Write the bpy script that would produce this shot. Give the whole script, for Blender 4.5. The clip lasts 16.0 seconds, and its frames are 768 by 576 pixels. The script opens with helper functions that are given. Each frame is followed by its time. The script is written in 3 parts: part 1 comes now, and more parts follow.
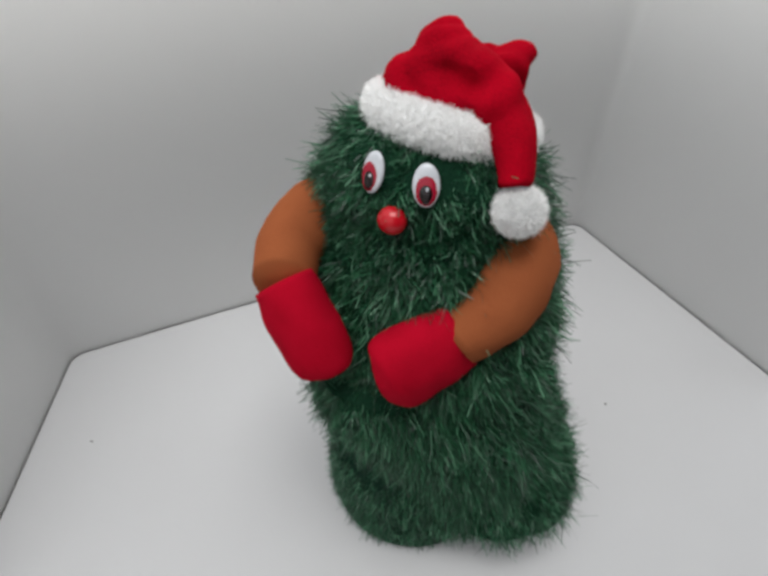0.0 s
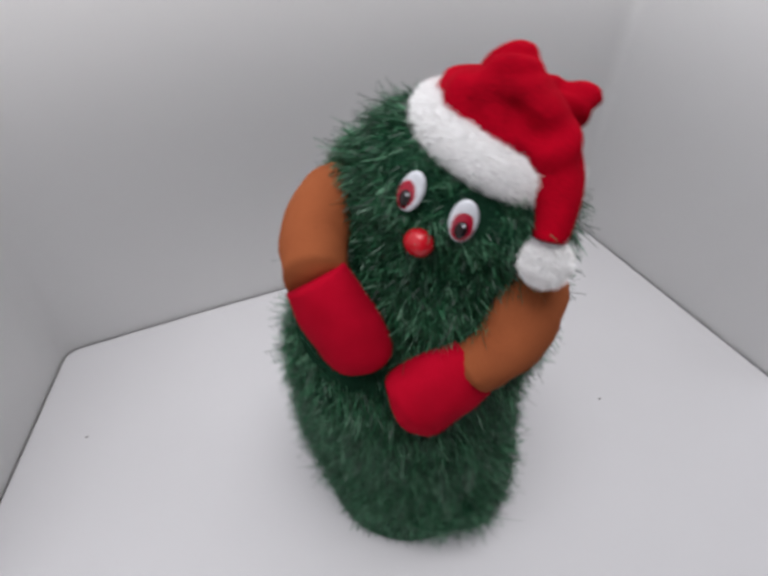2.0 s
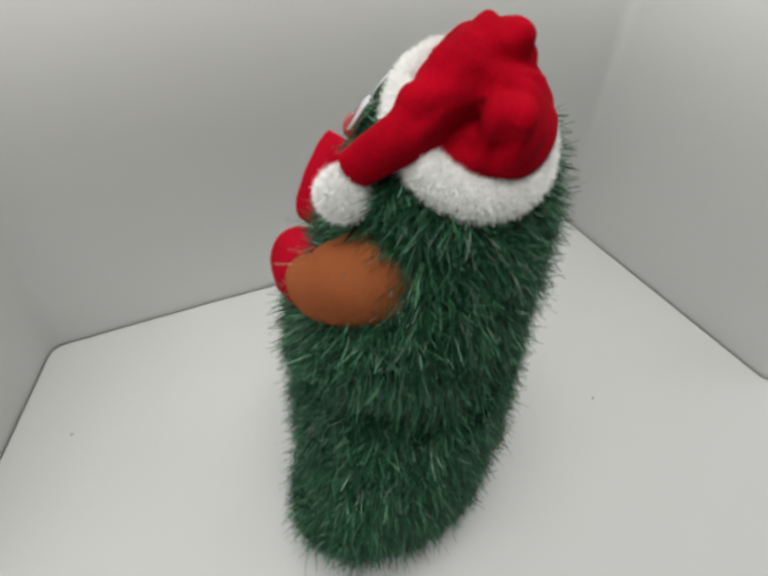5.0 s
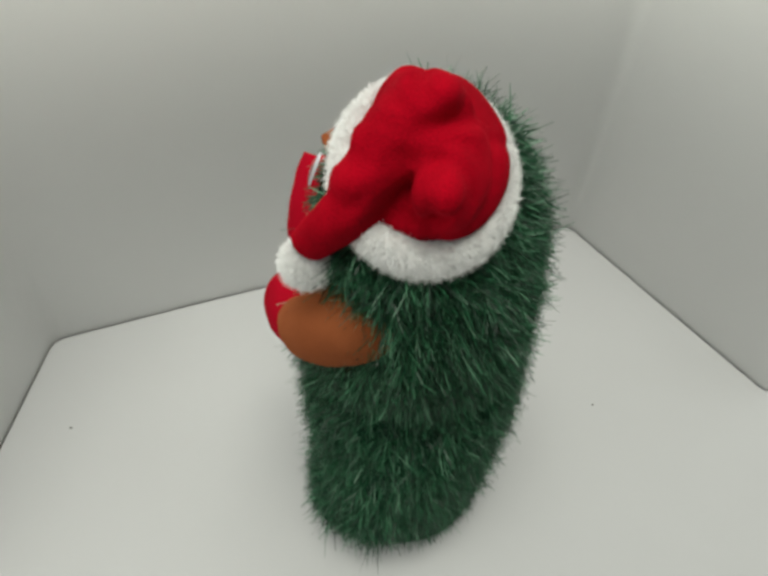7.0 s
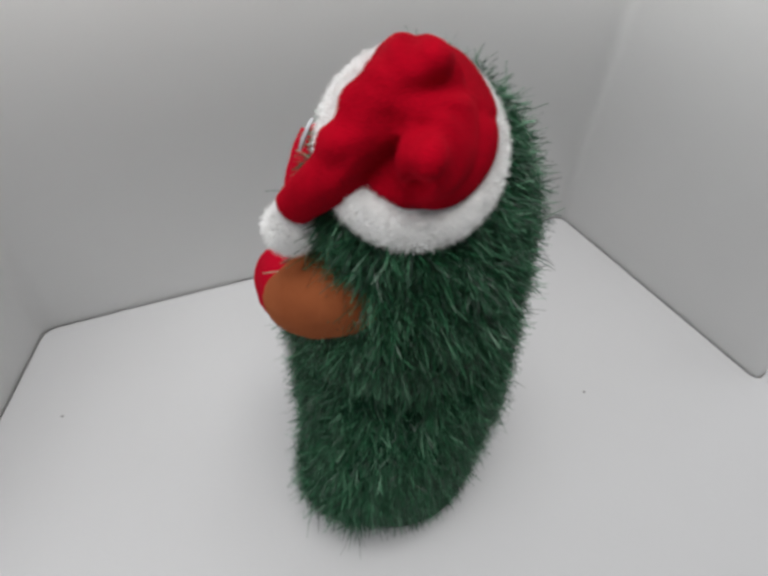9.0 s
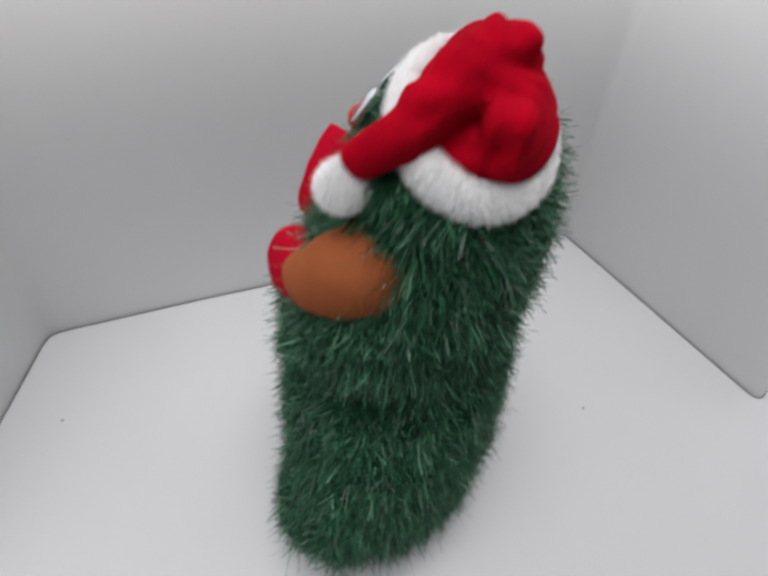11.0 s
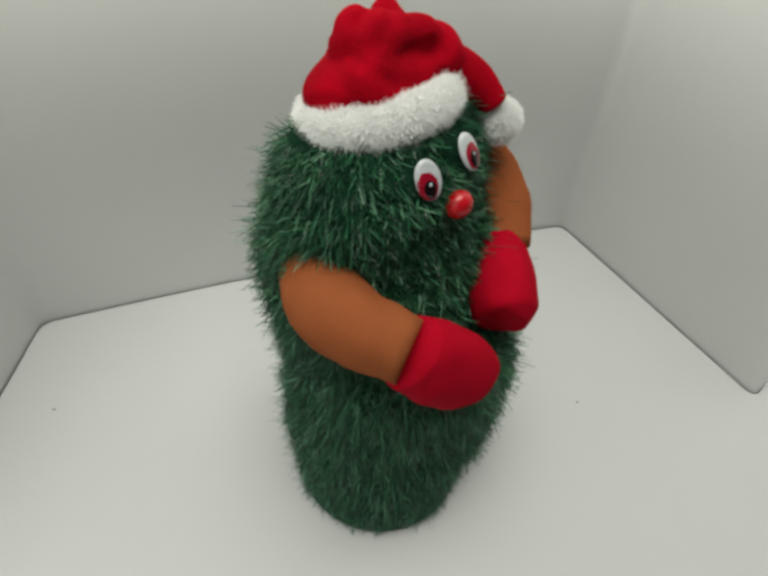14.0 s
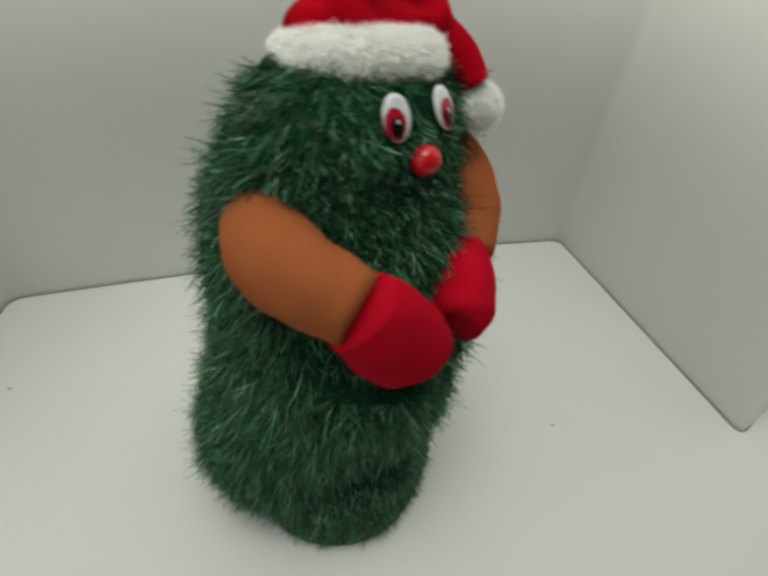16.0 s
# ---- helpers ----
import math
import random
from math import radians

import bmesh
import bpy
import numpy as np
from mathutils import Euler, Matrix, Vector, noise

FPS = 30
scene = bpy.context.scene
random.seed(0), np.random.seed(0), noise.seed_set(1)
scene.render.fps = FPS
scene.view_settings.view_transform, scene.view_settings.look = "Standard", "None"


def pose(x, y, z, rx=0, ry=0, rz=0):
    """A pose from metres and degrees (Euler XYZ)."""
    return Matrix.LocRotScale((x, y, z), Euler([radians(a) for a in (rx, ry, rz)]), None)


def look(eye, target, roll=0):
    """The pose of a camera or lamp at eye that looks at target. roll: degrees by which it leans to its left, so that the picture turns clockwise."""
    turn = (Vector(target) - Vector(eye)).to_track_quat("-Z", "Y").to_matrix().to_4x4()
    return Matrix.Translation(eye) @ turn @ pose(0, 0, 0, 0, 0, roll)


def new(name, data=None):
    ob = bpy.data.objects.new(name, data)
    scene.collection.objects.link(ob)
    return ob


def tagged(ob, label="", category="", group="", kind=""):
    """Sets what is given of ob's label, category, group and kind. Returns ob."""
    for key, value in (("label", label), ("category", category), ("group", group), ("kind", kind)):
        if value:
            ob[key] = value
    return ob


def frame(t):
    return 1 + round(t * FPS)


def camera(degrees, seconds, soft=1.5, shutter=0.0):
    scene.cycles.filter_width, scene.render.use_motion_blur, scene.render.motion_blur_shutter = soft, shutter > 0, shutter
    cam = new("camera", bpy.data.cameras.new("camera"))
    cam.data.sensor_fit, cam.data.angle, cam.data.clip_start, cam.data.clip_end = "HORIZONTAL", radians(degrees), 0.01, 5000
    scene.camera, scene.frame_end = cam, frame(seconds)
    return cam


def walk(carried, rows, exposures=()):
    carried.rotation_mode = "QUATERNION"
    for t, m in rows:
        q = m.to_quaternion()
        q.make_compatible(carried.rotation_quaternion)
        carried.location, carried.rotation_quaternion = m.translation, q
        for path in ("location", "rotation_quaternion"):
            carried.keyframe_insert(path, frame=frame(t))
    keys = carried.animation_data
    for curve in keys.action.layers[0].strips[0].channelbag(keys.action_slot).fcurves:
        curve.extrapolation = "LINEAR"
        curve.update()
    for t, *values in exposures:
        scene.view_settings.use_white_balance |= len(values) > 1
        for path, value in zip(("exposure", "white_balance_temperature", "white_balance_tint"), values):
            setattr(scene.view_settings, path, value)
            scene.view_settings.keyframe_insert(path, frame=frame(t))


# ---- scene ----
# camera: carried in one hand before a white box
cam = camera(73.02, 16.0, soft=3.4, shutter=0.5)
walk(cam, [
    (0, pose(-0.0000, -0.2020, 0.3956, 46.35, 0.75, 4.83)),
    (0.5, pose(-0.0002, -0.2013, 0.3950, 46.42, 0.65, 4.71)),
    (1, pose(-0.0001, -0.2023, 0.3949, 46.24, 0.62, 4.29)),
    (1.5, pose(-0.0002, -0.2034, 0.3955, 46.16, 0.64, 4.04)),
    (2, pose(-0.0008, -0.2039, 0.3949, 46.08, 0.32, 4.43)),
    (2.5, pose(-0.0010, -0.2032, 0.3934, 46.12, 0.27, 4.23)),
    (3, pose(-0.0013, -0.2032, 0.3925, 46.12, -0.02, 4.38)),
    (3.5, pose(-0.0012, -0.2023, 0.3906, 46.12, -0.21, 4.04)),
    (6, pose(-0.0042, -0.2032, 0.3882, 46.38, -1.23, 4.52)),
    (6.5, pose(-0.0048, -0.2038, 0.3885, 46.49, -1.62, 4.89)),
    (7, pose(-0.0055, -0.2041, 0.3880, 46.47, -1.84, 5.06)),
    (7.5, pose(-0.0041, -0.2059, 0.3873, 46.41, -2.10, 4.89)),
    (8, pose(-0.0034, -0.2067, 0.3854, 46.40, -1.89, 4.63)),
    (8.5, pose(-0.0025, -0.2080, 0.3826, 46.02, -1.95, 4.59)),
    (11, pose(0.0006, -0.2136, 0.3835, 47.72, -2.70, 5.77)),
    (11.5, pose(0.0006, -0.2129, 0.3823, 47.84, -2.74, 6.16)),
    (12, pose(0.0007, -0.2135, 0.3812, 47.60, -2.69, 6.43)),
    (12.5, pose(0.0012, -0.2138, 0.3809, 47.65, -2.75, 6.39)),
    (13, pose(0.0034, -0.2114, 0.3815, 47.45, -2.69, 6.12)),
    (13.5, pose(0.0055, -0.2115, 0.3841, 47.03, -2.71, 5.94)),
    (14, pose(0.0074, -0.2091, 0.3820, 46.59, -2.91, 6.25)),
    (14.5, pose(0.0079, -0.2084, 0.3829, 46.32, -2.80, 6.41)),
    (15, pose(0.0164, -0.2069, 0.3843, 46.64, -2.49, 6.77)),
    (15.5, pose(0.0254, -0.1998, 0.3821, 46.56, -3.23, 8.21)),
    (16, pose(0.0350, -0.1907, 0.3736, 46.40, -5.37, 10.15)),
], exposures=[
    (0.0, 0.0, 6450, 9), (0.5, 0.05, 6380, 12), (1.5, 0.06, 6350, 15), (3.7, 0.1, 6400, 15), (5.8, 0.02, 6900, 0), (7.5, -0.02, 6900, 1), (8.4, -0.02, 6600, 7),
    (11.0, 0.1, 6380, 12), (12.6, 0.06, 6450, 12), (13.5, 0.02, 6950, 1), (15.0, -0.02, 6980, -1), (16.0, -0.1, 7030, -3)])

# ---- light: an unseen soft lamp added over the box, a bright room around it ----
world = bpy.data.worlds.new("room_light")
scene.world = world
world.use_nodes = True
world.node_tree.nodes["Background"].inputs[0].default_value = (0.95, 0.97, 1.0, 1)
world.node_tree.nodes["Background"].inputs[1].default_value = 1.0
lamp_data = bpy.data.lights.new("added_overhead_light", "AREA")
lamp_data.shape, lamp_data.size, lamp_data.size_y = "RECTANGLE", 1.6, 0.9
lamp_data.energy, lamp_data.color = 39.0, (1.0, 0.985, 0.96)
lamp = new("added_overhead_light", lamp_data)
lamp.matrix_world = look((0.15, -0.45, 2.30), (-0.05, 0.20, 0.10))
scene.view_settings.exposure = 0.0


# ---- materials ----
def material(name, rough=0.8, metal=0.0):
    m = bpy.data.materials.new(name)
    m.use_nodes = True
    b = m.node_tree.nodes["Principled BSDF"]
    b.inputs["Roughness"].default_value = rough
    b.inputs["Metallic"].default_value = metal
    return m, m.node_tree, b


def noise_node(tree, scale, detail=3.0, coords="Object"):
    co = tree.nodes.new("ShaderNodeTexCoord")
    n = tree.nodes.new("ShaderNodeTexNoise")
    n.inputs["Scale"].default_value, n.inputs["Detail"].default_value = scale, detail
    tree.links.new(co.outputs[coords], n.inputs["Vector"])
    return n


def ramp_node(tree, source, stops):
    r = tree.nodes.new("ShaderNodeValToRGB")
    while len(r.color_ramp.elements) < len(stops):
        r.color_ramp.elements.new(0.5)
    for e, (p, c) in zip(r.color_ramp.elements, stops):
        e.position, e.color = p, (*c, 1)
    tree.links.new(source, r.inputs["Fac"])
    return r


def bump_node(tree, bsdf, source, strength, distance):
    b = tree.nodes.new("ShaderNodeBump")
    b.inputs["Strength"].default_value, b.inputs["Distance"].default_value = strength, distance
    tree.links.new(source, b.inputs["Height"])
    tree.links.new(b.outputs["Normal"], bsdf.inputs["Normal"])


def cloth(name, dark, light, grain, rough=0.95, sheen=0.4, bump=0.5, blotch=60.0, tint=None):
    """Felt, velvet or plush: two scales of colour variation and a fine nap."""
    m, tree, b = material(name, rough)
    big, fine = noise_node(tree, blotch, 4), noise_node(tree, grain, 2)
    mix = tree.nodes.new("ShaderNodeMix")
    mix.inputs["Factor"].default_value = 0.45
    tree.links.new(big.outputs["Fac"], mix.inputs["A"])
    tree.links.new(fine.outputs["Fac"], mix.inputs["B"])
    r = ramp_node(tree, mix.outputs["Result"], [(0.32, dark), (0.68, light)])
    tree.links.new(r.outputs["Color"], b.inputs["Base Color"])
    b.inputs["Sheen Weight"].default_value = sheen
    b.inputs["Sheen Roughness"].default_value = 0.5
    b.inputs["Sheen Tint"].default_value = (*(tint or light), 1)
    b.inputs["Specular IOR Level"].default_value = 0.04
    bump_node(tree, b, fine.outputs["Fac"], bump, 0.0008)
    return m


def blade_material(name, stops, rough, spec=0.5):
    m, tree, b = material(name, rough)
    g = tree.nodes.new("ShaderNodeNewGeometry")
    r = ramp_node(tree, g.outputs["Random Per Island"], stops)
    tree.links.new(r.outputs["Color"], b.inputs["Base Color"])
    b.inputs["Specular IOR Level"].default_value = spec
    return m


def card(name, base, spread, rough=0.55):
    m, tree, b = material(name, rough)
    big, fine = noise_node(tree, 5.0, 4), noise_node(tree, 260.0, 3)
    r = ramp_node(tree, big.outputs["Fac"], [(0.3, tuple(c * (1 - spread) for c in base)), (0.7, base)])
    tree.links.new(r.outputs["Color"], b.inputs["Base Color"])
    b.inputs["Specular IOR Level"].default_value = 0.25
    bump_node(tree, b, fine.outputs["Fac"], 0.12, 0.0005)
    return m


def plain(name, colour, rough=0.3):
    m, tree, b = material(name, rough)
    n = noise_node(tree, 300.0, 2)
    r = ramp_node(tree, n.outputs["Fac"], [(0.3, tuple(c * 0.85 for c in colour)), (0.7, colour)])
    tree.links.new(r.outputs["Color"], b.inputs["Base Color"])
    return m


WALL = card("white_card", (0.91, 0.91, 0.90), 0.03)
# white floor, its colour lowered to offset too much light from above
FLOOR = card("dimmed_white_floor_card", (0.565, 0.565, 0.575), 0.04, 0.6)
ROOM = card("painted_plaster", (0.75, 0.74, 0.72), 0.06, 0.9)
DARK = card("dark_blocker_panel", (0.07, 0.065, 0.06), 0.2, 0.7)
TABLE = card("brown_table_top", (0.16, 0.1, 0.06), 0.3, 0.5)
SPECK = plain("dark_speck", (0.09, 0.08, 0.07), 0.9)
PILE = cloth("dark_green_backing", (0.004, 0.02, 0.011), (0.012, 0.045, 0.024), 900, 0.95, 0.1, 0.8)
# the palest strand tones put bright glints into the tinsel's colour
TINSEL = blade_material("green_tinsel", [(0.0, (0.003, 0.026, 0.013)), (0.4, (0.007, 0.051, 0.021)), (0.72, (0.020, 0.112, 0.050)), (0.90, (0.055, 0.205, 0.100)), (1.0, (0.15, 0.35, 0.21))], 0.38, 0.5)
BASE = cloth("dark_green_felt", (0.006, 0.020, 0.013), (0.012, 0.036, 0.022), 1200, 0.95, 0.1, 0.5)
TAN = cloth("orange_brown_felt", (0.24, 0.068, 0.026), (0.30, 0.090, 0.034), 1500, 0.95, 0.35, 0.45)
RED = cloth("red_felt", (0.31, 0.002, 0.012), (0.42, 0.003, 0.019), 1500, 0.95, 0.15, 0.4)
VELVET = cloth("red_velvet", (0.20, 0.0006, 0.006), (0.44, 0.0010, 0.013), 1400, 0.95, 0.2, 0.6, 45)
PLUSH = cloth("white_plush_backing", (0.78, 0.78, 0.78), (0.88, 0.88, 0.87), 900, 0.95, 0.3, 0.8)
FLUFF = blade_material("white_plush_pile", [(0.0, (0.91, 0.91, 0.91)), (1.0, (0.97, 0.97, 0.96))], 0.8, 0.2)
EYE_WHITE = plain("white_eye_plastic", (0.58, 0.60, 0.64), 0.2)
EYE_RED = plain("red_iris_paint", (0.33, 0.004, 0.024), 0.25)
EYE_BLACK = plain("black_pupil_paint", (0.008, 0.004, 0.005), 0.12)
NOSE = plain("glossy_red_plastic", (0.50, 0.005, 0.014), 0.25)


# ---- mesh helpers ----
def thing_mesh(name, verts, faces, mats, parent=None, smooth=True, picks=None):
    me = bpy.data.meshes.new(name)
    me.from_pydata([tuple(v) for v in verts], [], faces)
    for m in (mats if isinstance(mats, (list, tuple)) else [mats]):
        me.materials.append(m)
    if picks is not None:
        me.polygons.foreach_set("material_index", picks)
    me.polygons.foreach_set("use_smooth", [smooth] * len(me.polygons))
    me.update()
    ob = new(name, me)
    ob.parent = parent
    return ob


def part(name, bm, mat, parent, label=""):
    bmesh.ops.recalc_face_normals(bm, faces=bm.faces)
    me = bpy.data.meshes.new(name)
    bm.to_mesh(me)
    bm.free()
    for m in (mat if isinstance(mat, (list, tuple)) else [mat]):
        me.materials.append(m)
    me.polygons.foreach_set("use_smooth", [True] * len(me.polygons))
    ob = new(name, me)
    ob.parent = parent
    if label:
        tagged(ob, label)
    return ob


def spline(keys, n):
    """Catmull-Rom through the rows of keys, n samples."""
    k = np.array(keys, float)
    k = np.vstack([2 * k[0] - k[1], k, 2 * k[-1] - k[-2]])
    out = []
    for u in np.linspace(0, len(k) - 3 - 1e-6, n):
        i = int(u)
        f = u - i
        a, b, c, d = k[i:i + 4]
        out.append(0.5 * (2 * b + (c - a) * f + (2 * a - 5 * b + 4 * c - d) * f * f + (3 * b - a - 3 * c + d) * f ** 3))
    return np.array(out)


def tube(keys, n=28, sides=24, wrinkle=0.0, freq=60.0, squash=None):
    """A round-ended swept tube. keys: x, y, z, radius along it (and, with squash, a second radius). Gives a bmesh."""
    s = spline(keys, n)
    bm = bmesh.new()
    rings = []
    up = Vector((0, 0, 1))
    side = None
    for i, row in enumerate(s):
        p = Vector(row[:3])
        a, b = s[max(i - 1, 0)], s[min(i + 1, n - 1)]
        d = Vector(b[:3] - a[:3]).normalized()
        if side is None:
            side = d.cross(up if abs(d.z) < 0.9 else Vector((1, 0, 0))).normalized()
        side = (side - d * side.dot(d)).normalized()
        other = d.cross(side)
        r1 = max(row[3], 0.0006)
        r2 = max(row[4], 0.0006) if len(row) > 4 else r1
        ring = []
        for k in range(sides):
            w = 2 * math.pi * k / sides
            q = p + side * (math.cos(w) * r1) + other * (math.sin(w) * r2)
            if wrinkle:
                q += (q - p).normalized() * wrinkle * noise.noise(q * freq)
            ring.append(bm.verts.new(q))
        rings.append(ring)
    for r, q in zip(rings, rings[1:]):
        for k in range(sides):
            bm.faces.new((r[k], r[(k + 1) % sides], q[(k + 1) % sides], q[k]))
    bm.faces.new(rings[0])
    bm.faces.new(rings[-1])
    return bm


def pile(name, roots, dirs, lengths, widths, mat, parent, droop=0.35, label="", curly=0.28, tip=0.15):
    """Many thin tapering blades that bend down towards their tips, joined into one object."""
    rng = np.random.default_rng(7)
    n = len(roots)
    roots, dirs = np.asarray(roots, float), np.asarray(dirs, float)
    dirs = dirs / np.linalg.norm(dirs, axis=1, keepdims=True)
    side = np.cross(dirs, rng.normal(size=(n, 3)))
    side /= np.linalg.norm(side, axis=1, keepdims=True) + 1e-9
    L, w = np.asarray(lengths)[:, None], np.asarray(widths)[:, None]
    curl = np.clip(rng.normal(size=(n, 3)), -1.5, 1.5) * curly
    rows = []
    for u, taper in ((0.0, 1.0), (0.35, 0.95), (0.7, 0.85), (1.0, tip)):
        p = roots + dirs * L * u + (np.array([0, 0, -droop]) + curl) * L * u * u
        rows += [p - side * w * taper / 2, p + side * w * taper / 2]
    v = np.stack(rows, 1).reshape(-1, 3)
    base = np.arange(n)[:, None, None] * 8
    quad = np.array([[0, 1, 3, 2], [2, 3, 5, 4], [4, 5, 7, 6]])[None]
    fc = (base + quad).reshape(-1, 4)
    me = bpy.data.meshes.new(name)
    me.from_pydata(v.tolist(), [], fc.tolist())
    me.materials.append(mat)
    me.polygons.foreach_set("use_smooth", [True] * len(me.polygons))
    ob = new(name, me)
    ob.parent = parent
    return tagged(ob, label, kind="stuff")


# ---- the white box ----
LEFT, A, B, C, OUT = (-0.294, -0.16), (-0.337, 0.093), (0.193, 0.346), (0.335, 0.105), (0.44, 0.225)


def rounded(path, radius, steps=8):
    out = [Vector(path[0])]
    for p, q, r in zip(path, path[1:], path[2:]):
        p, q, r = Vector(p), Vector(q), Vector(r)
        a, b = (p - q).normalized(), (r - q).normalized()
        for k in range(steps + 1):
            u = k / steps
            out.append(q + a * radius * (1 - u) ** 2 + b * radius * u ** 2)
    out.append(Vector(path[-1]))
    return out


def shifted(path, d):
    out = []
    for i, p in enumerate(path):
        a, b = path[max(i - 1, 0)], path[min(i + 1, len(path) - 1)]
        t = (b - a).normalized()
        out.append(p + Vector((-t.y, t.x)) * d)
    return out


def bowed(a, b, depth, n=7):
    """Points between a and b on a card that bows outwards."""
    a, b = Vector(a), Vector(b)
    t = (b - a).normalized()
    out = Vector((-t.y, t.x))
    return [tuple(a.lerp(b, k / (n + 1)) + out * depth * math.sin(math.pi * k / (n + 1))) for k in range(1, n + 1)]


def backdrop():
    """The folded white card that makes the box's walls, 4 mm thick, standing on the table."""
    inner = rounded([LEFT, A, *bowed(A, B, 0.011), B, C, OUT], 0.013)
    outer = shifted(inner, 0.004)
    lo, hi = -0.0035, 0.62
    verts, faces, n = [], [], len(inner)
    for p, q in zip(inner, outer):
        verts += [(p.x, p.y, lo), (p.x, p.y, hi), (q.x, q.y, hi), (q.x, q.y, lo)]
    for i in range(n - 1):
        for k in range(4):
            faces.append((4 * i + k, 4 * i + (k + 1) % 4, 4 * i + 4 + (k + 1) % 4, 4 * i + 4 + k))
    faces += [(0, 1, 2, 3), (4 * n - 1, 4 * n - 2, 4 * n - 3, 4 * n - 4)]
    return tagged(thing_mesh("wall_card", verts, faces, WALL), "folded white card walls of a photo box", "wall", kind="structure")


def floor_sheet():
    """The white sheet on which the toy stands; a narrow gap is left along the walls."""
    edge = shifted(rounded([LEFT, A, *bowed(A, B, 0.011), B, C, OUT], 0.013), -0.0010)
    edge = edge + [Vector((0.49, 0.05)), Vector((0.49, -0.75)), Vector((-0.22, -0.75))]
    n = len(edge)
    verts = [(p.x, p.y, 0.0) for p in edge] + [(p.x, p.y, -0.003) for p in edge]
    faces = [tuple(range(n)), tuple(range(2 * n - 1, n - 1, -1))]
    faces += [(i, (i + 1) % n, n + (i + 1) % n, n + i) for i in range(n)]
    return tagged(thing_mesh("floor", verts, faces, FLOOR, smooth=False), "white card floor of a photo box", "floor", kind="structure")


def box_mesh(name, lo, hi, mat, label, category, kind="structure", inward=False):
    bm = bmesh.new()
    bmesh.ops.create_cube(bm, size=1.0)
    for v in bm.verts:
        v.co = Vector([l + (h - l) * (c + 0.5) for l, h, c in zip(lo, hi, v.co)])
    if not inward:
        bmesh.ops.bevel(bm, geom=bm.edges[:], offset=min(0.004, min(h - l for l, h in zip(lo, hi)) / 4), segments=2, affect="EDGES")
    ob = part(name, bm, mat, None)
    ob.data.polygons.foreach_set("use_smooth", [False] * len(ob.data.polygons))
    return tagged(ob, label, category, kind=kind)


backdrop()
floor_sheet()
box_mesh("table_top", (-0.7, -0.77, -0.04), (0.495, 0.6, -0.0035), TABLE, "dark brown table top under the box", "table")


def room():
    """The plain room around the table, open above; two added dark panels block light."""
    spans = {"wall_north": ((-2.6, 2.4), (2.6, 2.5)), "wall_south": ((-2.6, -2.7), (2.6, -2.6)), "wall_west": ((-2.6, -2.6), (-2.5, 2.4)), "wall_east": ((2.5, -2.6), (2.6, 2.4))}
    for name, (lo, hi) in spans.items():
        box_mesh(name, (*lo, -0.75), (*hi, 1.0), ROOM, "plain pale painted room wall", "wall")
    # unseen panels, added to keep light off the floor's front right
    box_mesh("light_blocker", (0.50, -0.78, -0.75), (0.56, 0.08, 1.9), DARK, "unseen dark panel beside the table that blocks light", "wall")
    box_mesh("light_blocker", (0.00, -0.58, -0.75), (0.495, -0.52, 1.3), DARK, "unseen dark panel behind the table that blocks light", "wall")
    box_mesh("room_floor", (-2.6, -2.7, -0.8), (2.6, 2.5, -0.752), TABLE, "dark wooden room floor", "floor")


room()


def speck(x, y, rx, ry, turn):
    bm = bmesh.new()
    bmesh.ops.create_uvsphere(bm, u_segments=10, v_segments=6, radius=1.0)
    for v in bm.verts:
        v.co = Vector((v.co.x * rx, v.co.y * ry, max(v.co.z, -0.2) * 0.0004 + 0.0001))
    ob = part("speck", bm, SPECK, None)
    ob.matrix_world = pose(x, y, 0, 0, 0, turn)
    return tagged(ob, "tiny dark speck of dirt on the white floor", "speck", "specks on the floor")


speck(-0.272, 0.005, 0.0016, 0.0007, 10)
speck(0.169, 0.076, 0.0012, 0.0009, 40)

# ---- the plush tree ----
toy = tagged(new("plush_christmas_tree"), "shaggy green tinsel plush christmas tree wearing a red hat", "plush toy")
PIVOT = Vector((0.0102, 0.0499, 0.2029))


def base_puck():
    prof = [(0.0, 0.0), (0.055, 0.0), (0.059, 0.0015), (0.0605, 0.005), (0.0605, 0.030), (0.0595, 0.050), (0.0580, 0.066), (0.0540, 0.082), (0.050, 0.088), (0.0, 0.089)]
    bm = bmesh.new()
    n = 64
    rings = [[bm.verts.new((r * math.cos(2 * math.pi * k / n), r * math.sin(2 * math.pi * k / n), z)) for k in range(n)] for r, z in prof[1:-1]]
    for r, q in zip(rings, rings[1:]):
        for k in range(n):
            bm.faces.new((r[k], r[(k + 1) % n], q[(k + 1) % n], q[k]))
    bm.faces.new(rings[0])
    bm.faces.new(rings[-1])
    return part("base", bm, BASE, toy, "round base covered in dark green felt")


